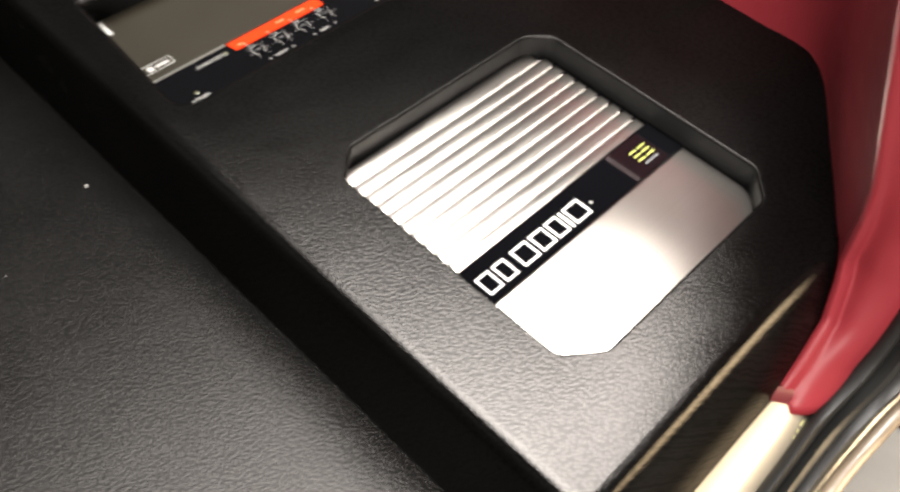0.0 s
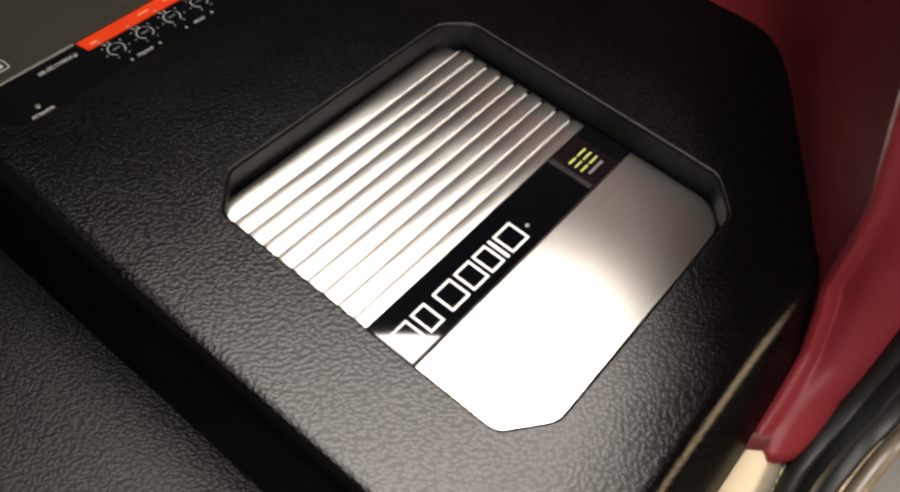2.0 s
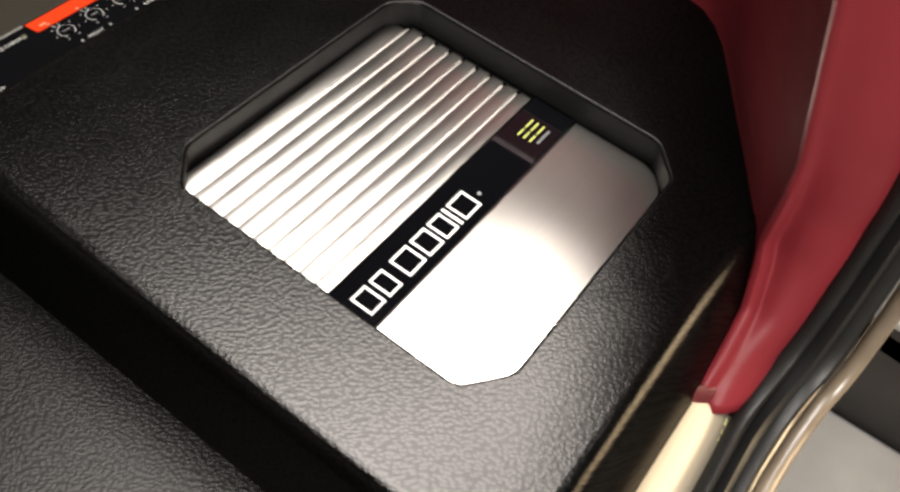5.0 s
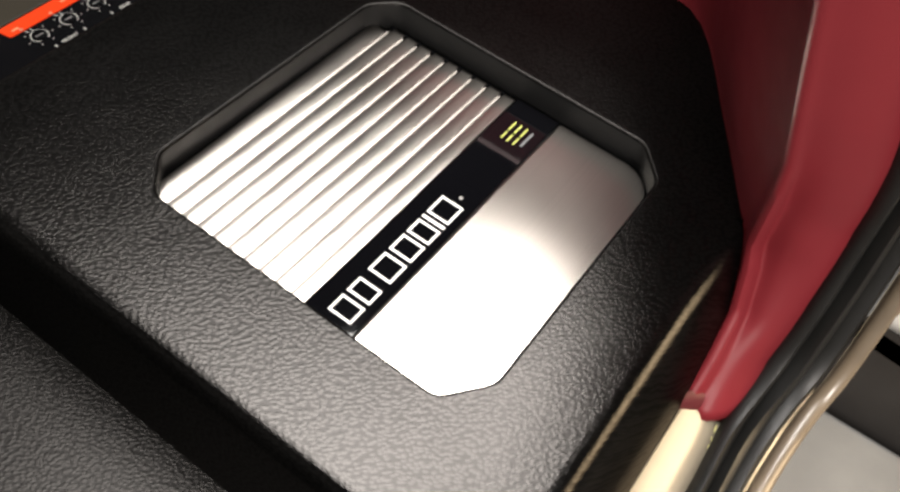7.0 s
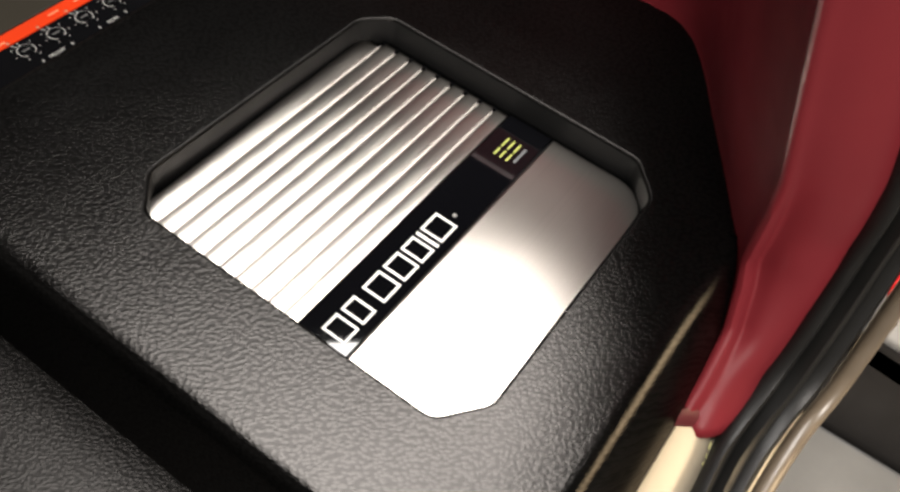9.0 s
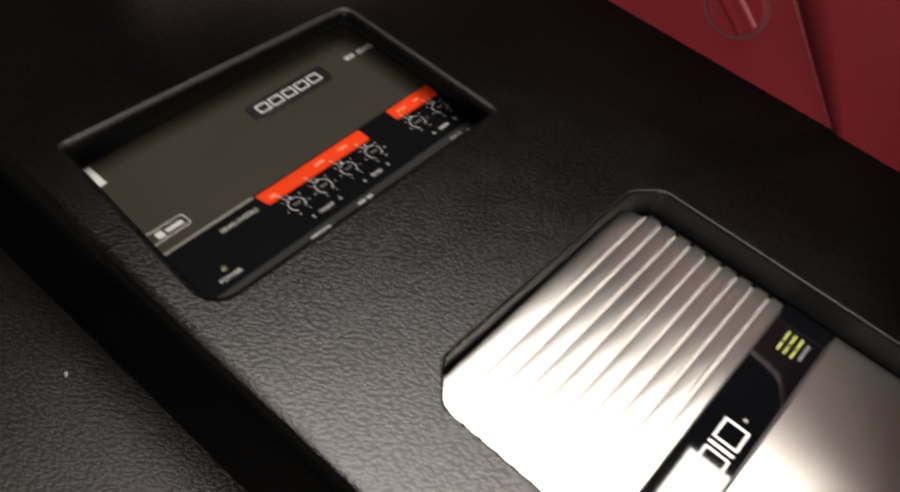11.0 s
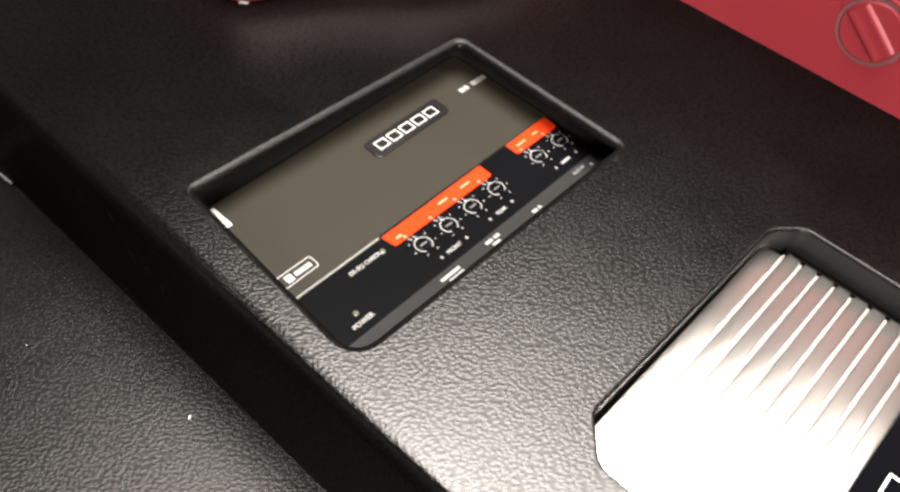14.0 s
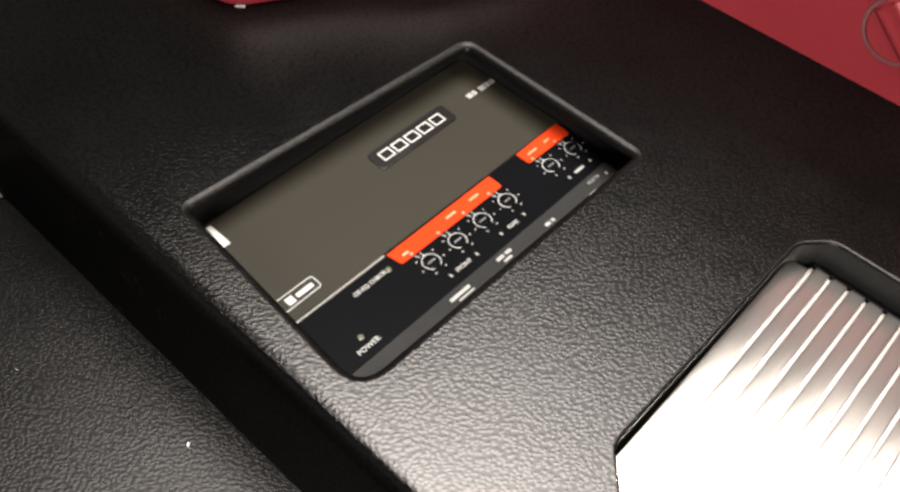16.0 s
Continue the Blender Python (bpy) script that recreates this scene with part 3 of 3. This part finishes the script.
def silver_amplifier():
    amp = thing("silver_amplifier", "brushed aluminium car amplifier with ribs and a gloss black band", "car amplifier", at=(0.005, 0.01, -0.072))
    outline = rounded([(-0.096, -0.0915), (0.088, -0.0855), (0.1010, -0.0735), (0.1010, 0.1010), (0.0905, 0.1135), (-0.096, 0.1135)], [0.01, 0.007, 0.009, 0.007, 0.006, 0.01], 4)
    under("body", slab(offset(outline, -0.003), -0.072, ZJ - 0.0030, 0.0006), STEEL, amp, "dark lower housing")

    # flat half beside the band
    flat = rounded([(-0.096, -0.0915), (0.0880, -0.0862), (0.1010, -0.0735), (0.1010, -0.0206), (-0.096, -0.0206)], [0.004, 0.007, 0.009, 0, 0], 5)
    under("cover_plate", slab(flat, ZJ - 0.0032, ZJ, 0.0011), BRUSHED, amp, "plain brushed aluminium cover plate")

    # ribbed half: wide flat lands with narrow rough-cut channels between them
    half = 0.00105
    edge = [(0.0, -0.0011), (0.00003, -0.00050), (0.0001, -0.00018), (0.00025, -0.00005), (0.0005, 0.0)]
    for k in range(10):
        y1 = 0.1127 if k == 0 else 0.1001 - 0.01025 * (k - 1) - half
        y0 = 0.1001 - 0.01025 * k + half if k < 9 else 0.0093
        x1 = 0.0955 if k == 0 else 0.1006
        bm, loops = bmesh.new(), []
        prof = [(y0 + d, z) for d, z in edge] + [(y1 - d, z) for d, z in reversed(edge)]
        for x, dz in ((-0.096, 0.0), (x1 - 0.0034, 0.0), (x1 - 0.0022, 0.0), (x1 - 0.0008, -0.0004), (x1, -0.0014)):
            loops.append([(x, y, ZJ + z + dz) for y, z in prof])
        loops.append([(x1, y, ZJ - 0.0030) for y, z in prof])
        skin(bm, loops, closed=False)
        under("rib", bm, BRUSHED, amp, "", 60)
    for k in range(9):
        y = 0.1001 - 0.01025 * k
        bm, loops = bmesh.new(), []
        for x, dz in ((-0.096, 0.0), (0.0955, 0.0), (0.0975, -0.0004), (0.0985, -0.0016)):
            loops.append([(x, y + d, ZJ - 0.0004 + dz - 0.00022 * math.cos(d / half * 1.5708)) for d in (-half, -half * 0.6, -half * 0.2, half * 0.2, half * 0.6, half)])
        skin(bm, loops, closed=False)
        under("channel", bm, CUT, amp, "pale rough-cut channel between the ribs", 60)
    for k in range(9):
        y = 0.1001 - 0.01025 * k
        under("screw", slab(disc(0.0990, y, 0.0012, 10), ZJ - 0.003, ZJ + 0.0003, 0.0003), BLACK_PLASTIC, amp)

    band = under("band", slab(rect(-0.096, -0.0200, 0.1010, 0.0088), ZJ - 0.0032, ZJ + 0.0001, 0.0005), GLOSS_BLACK, amp, "gloss black acrylic band")
    # plain strokes in place of the maker's mark
    zt, here = ZJ + 0.0001, amp.location
    for x0, x1 in ((-0.0800, -0.0690), (-0.0660, -0.0560), (-0.0500, -0.0365), (-0.0335, -0.0215), (-0.0190, -0.0085), (-0.0062, -0.0044), (-0.0020, 0.0120)):
        if x1 - x0 > 0.004:
            bm = frame_bar(x0, -0.0152, x1, -0.0014, 0.0012, zt)
        else:
            bm = slab(rect(x0, -0.0152, x1, -0.0014), zt, zt + 0.0002, 0.0001)
        under("mark_bar", bm, WHITE, amp, "white printed bar").parent = band
    under("mark_dot", slab(disc(0.0172, -0.0098, 0.0012, 12), zt, zt + 0.0002, 0.0001), SILVER, amp).parent = band
    for x0, x1 in ((0.0680, 0.0745), (0.0760, 0.0840)):
        bm = rails(x0, x1, (-0.0096, -0.0055, -0.0016), 0.0009, zt)
        under("series_bar", bm, LIME, amp, "yellow-green printed bars").parent = band
    under("series_bar", slab(rect(0.0700, -0.0140, 0.0830, -0.0125), zt, zt + 0.0002, 0.0001), DIM, amp, "faint grey printed bar").parent = band
    return amp


silver_amplifier()

# ---- the grey processor amplifier ----
ZH = -0.024


def strip_bars(spots, parent, mat, z, name="print_bar", label=""):
    for x0, y0, x1, y1 in spots:
        under(name, slab(rect(x0, y0, x1, y1), z, z + 0.00016, 0.00008), mat, parent, label)


def dial(x, y, parent):
    """A trimmer: printed arc with ticks, dark rotary shaft with a slot."""
    z = ZH - 0.0006 + 0.00002
    bm, a0, a1 = bmesh.new(), radians(-62), radians(242)
    inner, outer = [], []
    for k in range(25):
        a = a0 + (a1 - a0) * k / 24
        inner.append((x + 0.0049 * math.cos(a), y + 0.0049 * math.sin(a), z + 0.00015))
        outer.append((x + 0.00535 * math.cos(a), y + 0.00535 * math.sin(a), z + 0.00015))
    skin(bm, [[(p[0], p[1], z) for p in inner], inner, outer, [(p[0], p[1], z) for p in outer]], closed=False)
    for k in range(7):
        a = a0 + (a1 - a0) * k / 6
        c, s = math.cos(a), math.sin(a)
        if k == 3:
            quad = [(x + r * c - w * s, y + r * s + w * c) for r, w in ((0.00535, -0.0003), (0.0069, -0.0003), (0.0069, 0.0003), (0.00535, 0.0003))]
            skin(bm, [lift(quad, z), lift(quad, z + 0.00015)], caps=(True, True))
        dot = disc(x + 0.0080 * c, y + 0.0080 * s, 0.00042, 8)
        skin(bm, [lift(dot, z), lift(dot, z + 0.00015)], caps=(True, True))
    scale = under("dial_scale", bm, DIAL, parent, "pale printed dial arc")
    bm = bmesh.new()
    skin(bm, [lift(disc(x, y, 0.0046), z), lift(disc(x, y, 0.0044), z + 0.0008), lift(disc(x, y, 0.0034), z + 0.0009), lift(disc(x, y, 0.0030), z + 0.0004)], caps=(True, True))
    under("trimmer", bm, BLACK_PLASTIC, parent, "black rotary trimmer").parent = scale
    under("slot", slab(rect(x - 0.0026, y - 0.0005, x + 0.0026, y + 0.0005), z + 0.0004, z + 0.0007, 0.0001), STEEL, parent).parent = scale
    return scale


def grey_amplifier():
    amp = thing("grey_processor_amplifier", "grey metal sound processor with black control strip and orange labels", "car amplifier", at=(-0.02, 0.28, -0.072))
    whole = rounded([(-0.131, 0.2075), (0.0915, 0.2075), (0.0915, 0.3480), (-0.124, 0.3480)], [0.016, 0.003, 0.003, 0.003], 5)
    under("housing", slab(whole, -0.072, ZH - 0.004, 0.0006), STEEL, amp, "dark lower housing")
    under("top_plate", slab([(-0.1245, 0.2690), (0.0925, 0.2690), (0.0925, 0.3491), (-0.1245, 0.3491)], ZH - 0.0045, ZH, 0.0008), GREY_ANODISED, amp, "warm grey anodised top plate")
    under("plate_edge", slab([(-0.1270, 0.2676), (-0.0570, 0.2676), (-0.0570, 0.2690), (-0.1270, 0.2690)], ZH - 0.004, ZH - 0.0002, 0.0003), EDGE, amp, "bright chamfered plate edge")
    panel = rounded([(-0.1310, 0.2285), (0.0915, 0.2285), (0.0915, 0.2688), (-0.0568, 0.2688), (-0.0572, 0.2674), (-0.1290, 0.2674)], 0, 2)
    under("control_panel", slab(panel, ZH - 0.0045, ZH - 0.0006, 0.0003), BLACK_PLASTIC, amp, "satin black control panel")
    bm = bmesh.new()
    low_strip = rounded([(-0.1300, 0.2080), (0.0915, 0.2080), (0.0915, 0.2283), (-0.1305, 0.2283)], [0.014, 0.002, 0, 0], 5)
    skin(bm, [lift(low_strip, ZH - 0.0045), [(x, y, ZH - 0.0008 - max(0, 0.2275 - y) * 0.07) for x, y in low_strip]], caps=(True, True))
    under("connector_strip", bm, STRIP_PLASTIC, amp, "dark grey sloping connector strip")

    # badge with plain strokes in place of the maker's mark
    badge = under("badge", slab(rounded([(-0.0142, 0.3115), (0.0490, 0.3122), (0.0500, 0.3275), (-0.0138, 0.3268)], 0.0035, 4), ZH, ZH + 0.0009, 0.0004), BADGE_BLACK, amp, "black rounded name badge")
    for k in range(5):
        x0 = -0.0085 + 0.0106 * k
        under("mark_frame", frame_bar(x0, 0.3158, x0 + 0.0086, 0.3232, 0.0009, ZH + 0.0009), PRINT, amp, "white square-cornered badge mark").parent = badge
    strip_bars([(0.0675, 0.3190, 0.0715, 0.3228), (0.0722, 0.3190, 0.0752, 0.3228), (0.0785, 0.3188, 0.0835, 0.3226), (0.0842, 0.3188, 0.0875, 0.3226), (0.0882, 0.3188, 0.0915, 0.3226)], amp, SILVER, ZH, "model_bar", "pale printed bars")

    for poly in ([(-0.0560, 0.2676), (-0.0545, 0.2576), (0.0262, 0.2574), (0.0262, 0.2678)], [(0.0513, 0.2682), (0.0513, 0.2582), (0.0892, 0.2576), (0.0900, 0.2686)]):
        p = rounded(list(reversed(poly)) if poly[0][1] < poly[1][1] else poly, [0, 0.002, 0.002, 0], 4)
        under("orange_label", slab(p, ZH - 0.0006, ZH + 0.0001, 0.0003), ORANGE, amp, "orange printed label strip")
    dials = ((-0.0420, 0.2484), (-0.0214, 0.2484), (-0.0009, 0.2486), (0.0201, 0.2486), (0.0598, 0.2487), (0.0807, 0.2486))
    for x, y in dials:
        dial(x, y, amp)
        under("index_mark", slab(disc(x - 0.0042, y + 0.0105, 0.0011, 10), ZH + 0.0001, ZH + 0.0003, 0.0001), ORANGE_DARK, amp, "small dark mark on the orange label")
        under("index_line", slab([(x - 0.0040, y + 0.0085), (x - 0.0026, y + 0.0060), (x - 0.0020, y + 0.0063), (x - 0.0034, y + 0.0088)], ZH - 0.0006, ZH - 0.0004, 0.0001), SILVER, amp)
    pale = ((-0.0505, 0.2605, -0.0462, 0.2620), (-0.0150, 0.2622, -0.0075, 0.2636), (0.0040, 0.2622, 0.0115, 0.2636), (0.0560, 0.2625, 0.0640, 0.2638), (0.0710, 0.2625, 0.0760, 0.2638))
    strip_bars(pale, amp, plain("pale_orange_print", (0.27, 0.055, 0.016), 0.45) if "pale_orange_print" not in bpy.data.materials else bpy.data.materials["pale_orange_print"], ZH + 0.0001)

    zc = ZH - 0.0006
    for text, x, y, h in (("FRONT", -0.0315, 0.2349, 0.0024), ("REAR", 0.0090, 0.2350, 0.0024), ("DE-EQ CHECK", -0.0748, 0.2604, 0.0025), ("POWER", -0.1013, 0.2340, 0.0029)):
        lettering(text, h, x - amp.location.x, y - amp.location.y, zc - amp.location.z + 0.0001, PRINT, amp)
    strip_bars([(0.0655, 0.2342, 0.0735, 0.2360)], amp, SILVER, zc)
    for x, y in ((-0.0415, 0.2350), (-0.0210, 0.2352), (-0.0010, 0.2352), (0.0190, 0.2356), (0.0600, 0.2350), (0.0800, 0.2352)):
        strip_bars([(x - 0.0005, y - 0.0010, x + 0.0007, y + 0.0010)], amp, SILVER, zc)
    for x, y in ((-0.1009, 0.2402), (-0.0620, 0.2602)):
        under("led", slab(disc(x, y, 0.0017, 14), zc, zc + 0.0008, 0.0005), LENS, amp, "small clear indicator lens")
    zs = ZH - 0.0010
    strip_bars([(-0.0535, 0.2232, -0.0390, 0.2252), (-0.0500, 0.2208, -0.0385, 0.2218), (-0.0165, 0.2238, -0.0110, 0.2258), (-0.0095, 0.2238, -0.0052, 0.2258),
                (-0.0140, 0.2208, -0.0080, 0.2224), (0.0215, 0.2208, 0.0255, 0.2230), (0.0268, 0.2208, 0.0290, 0.2230), (0.0785, 0.2215, 0.0800, 0.2235), (0.0580, 0.2185, 0.0640, 0.2191)], amp, SILVER, zs, "print_bar", "pale printed bars")
    lettering("AUX IN", 0.0022, 0.0690 - amp.location.x, 0.2245 - amp.location.y, zs - amp.location.z + 0.0002, SILVER, amp)
    # prints on the top plate by the edge of the well
    strip_bars([(-0.1150, 0.3295, -0.1085, 0.3460)], amp, PRINT, ZH, "print_bar", "white printed bar")
    frame_out = rounded([(-0.1200, 0.2757), (-0.0930, 0.2762), (-0.0930, 0.2848), (-0.1200, 0.2848)], 0.002, 4)
    bm = bmesh.new()
    skin(bm, [lift(frame_out, ZH), lift(frame_out, ZH + 0.0002), lift(offset(frame_out, -0.0005), ZH + 0.0002), lift(offset(frame_out, -0.0005), ZH)])
    under("print_frame", bm, PRINT, amp, "white printed outline")
    strip_bars([(-0.1130, 0.2778, -0.1085, 0.2826), (-0.1068, 0.2788, -0.0960, 0.2815)], amp, PRINT, ZH)
    return amp


grey_amplifier()


# ---- outside the sill: a black mound for the floor shadow and a made-up pale box with a red rim ----
# low black mound added where the concrete lies in the car's shadow
bag = rounded([(0.440, -0.16), (0.446, -0.40), (0.452, -0.66), (0.455, -0.95), (0.598, -0.95), (0.598, -0.16)], 0.03, 5)
bm = bmesh.new()
skin(bm, [lift(bag, -0.55), lift(offset(bag, 0.002), -0.544), lift(offset(bag, -0.002), -0.536), lift(offset(bag, -0.010), -0.526), lift(offset(bag, -0.022), -0.517), lift(offset(bag, -0.040), -0.510), lift(offset(bag, -0.060), -0.508)], caps=(True, True))
tagged(part("floor_shadow_mound", bm, MATT_BLACK, None, "", 70), "low black mound standing in for shadow on the floor", "bag")
# made-up box, placed by the camera's view, for a pale patch and red strip
crate = thing("stand_in_box", "made-up pale grey box with a red rim on the floor", "storage box", at=(0.80, -0.56, -0.55))
outline = rounded([(0.605, -0.80), (0.98, -0.80), (0.98, -0.325), (0.605, -0.325)], 0.02, 4)
bm = bmesh.new()
skin(bm, [lift(offset(outline, -0.006), -0.55), lift(outline, -0.478)], caps=(True, True))
under("body", bm, PALE_GREY, crate, "pale grey box body", 30)
bm = bmesh.new()
skin(bm, [lift(offset(outline, 0.001), -0.484), lift(offset(outline, 0.006), -0.481), lift(offset(outline, 0.007), -0.466), lift(offset(outline, 0.003), -0.461), lift(offset(outline, -0.010), -0.461), lift(offset(outline, -0.012), -0.474)])
under("rim", bm, RED_RIM, crate, "glossy red rim", 50)
under("lid", slab(offset(outline, -0.012), -0.478, -0.470, 0.002), MATT_BLACK, crate, "dark lid set into the rim", 30)

# ---- chipped paint at the foot of the door seal ----
bm = bmesh.new()
for x, y, z, r, a in ((0.0325, -0.1835, -0.0905, 0.0028, 0.5), (0.0265, -0.1845, -0.0915, 0.0020, 0.9), (0.0215, -0.1850, -0.0920, 0.0013, 0.2)):
    u, v = Vector((math.cos(a), math.sin(a) * 0.4, 0.25)) * r, Vector((0.1, 0.45, 0.5)) * r * 0.55
    c = Vector((x, y, z))
    ring = [c - u, c - u * 0.4 + v * 0.8, c + u * 0.2 + v * 0.5, c + u + v * 0.2, c + u * 0.5 - v * 0.7, c - u * 0.3 - v * 0.5]
    skin(bm, [ring, [p + Vector((-0.0003, -0.0002, 0.0006)) for p in ring]], caps=(True, True))
tagged(part("paint_flecks", bm, FLECK, None, "", 0), "flakes of yellowish paint at the foot of the rubber seal", "paint", kind="stuff")

# ---- painted tab on the lip of the door opening ----
bm = bmesh.new()
tab = [(0.0960, -0.2240, -0.0600), (0.1080, -0.2215, -0.0210), (0.1200, -0.2290, -0.0260), (0.1190, -0.2290, -0.0420), (0.1050, -0.2270, -0.0600)]
skin(bm, [tab, [(x - 0.001, y + 0.002, z + 0.004) for x, y, z in tab]], caps=(True, True))
tagged(part("door_lip_clip", bm, CREAM, None), "small cream tab on the lip of the door opening", "clip")

# ---- lint on the leather ----
bm = bmesh.new()
rng = random.Random(4)
for x, y, z, r in ((-0.1767, 0.2956, -0.1080, 0.0007), (-0.260, 0.260, -0.1080, 0.0003), (-0.215, 0.40, -0.1080, 0.00025)):
    a = rng.random() * 3
    u, v = Vector((math.cos(a), math.sin(a), 0)) * r * 1.8, Vector((-math.sin(a), math.cos(a), 0)) * r * 0.7
    c = Vector((x, y, z + 0.0001))
    skin(bm, [[c - u - v, c + u - v, c + u + v, c - u + v], [p + Vector((0, 0, r)) for p in (c - u * 0.7, c + u * 0.5 - v * 0.6, c + u * 0.7, c + v * 0.5)]], caps=(True, True))
tagged(part("lint", bm, SPECKS, None, "", 0), "pale specks of lint on the black leather", "lint", kind="stuff")
bm = slab(rounded([(0.0012, 0.4580), (0.0056, 0.4534), (0.0068, 0.4546), (0.0024, 0.4592)], 0.0005, 3), 0.0, 0.0013, 0.0005)
tagged(part("trim_clip", bm, SILVER, None), "tiny white clip at the foot of the red moulding", "clip")

# ---- faint dust marks on the side of the rack ----
bm = bmesh.new()
for y, z in ((0.4112, -0.0315), (0.377, -0.0248), (0.3641, -0.0491), (0.3518, -0.0466), (0.3352, -0.0507), (0.3909, -0.0975), (0.3002, -0.0521), (0.357, -0.040), (0.343, -0.055)):
    for k in range(3):
        a, half = 0.9 + rng.random() * 0.7, 0.002 + 0.003 * rng.random()
        cy, cz, w = y + rng.uniform(-0.004, 0.004), z + rng.uniform(-0.004, 0.004), 0.00022
        u, v = Vector((0, math.cos(a), math.sin(a))) * half, Vector((0, -math.sin(a), math.cos(a))) * w
        c = Vector((-0.15248, cy, cz))
        quad = [c - u, c + v, c + u, c - v]
        skin(bm, [quad, [p - Vector((0.0002, 0, 0)) for p in quad]], caps=(True, True))
tagged(part("dust", bm, DUST, None, "", 0), "faint pale dust scratches on black leather side", "dust", kind="stuff")
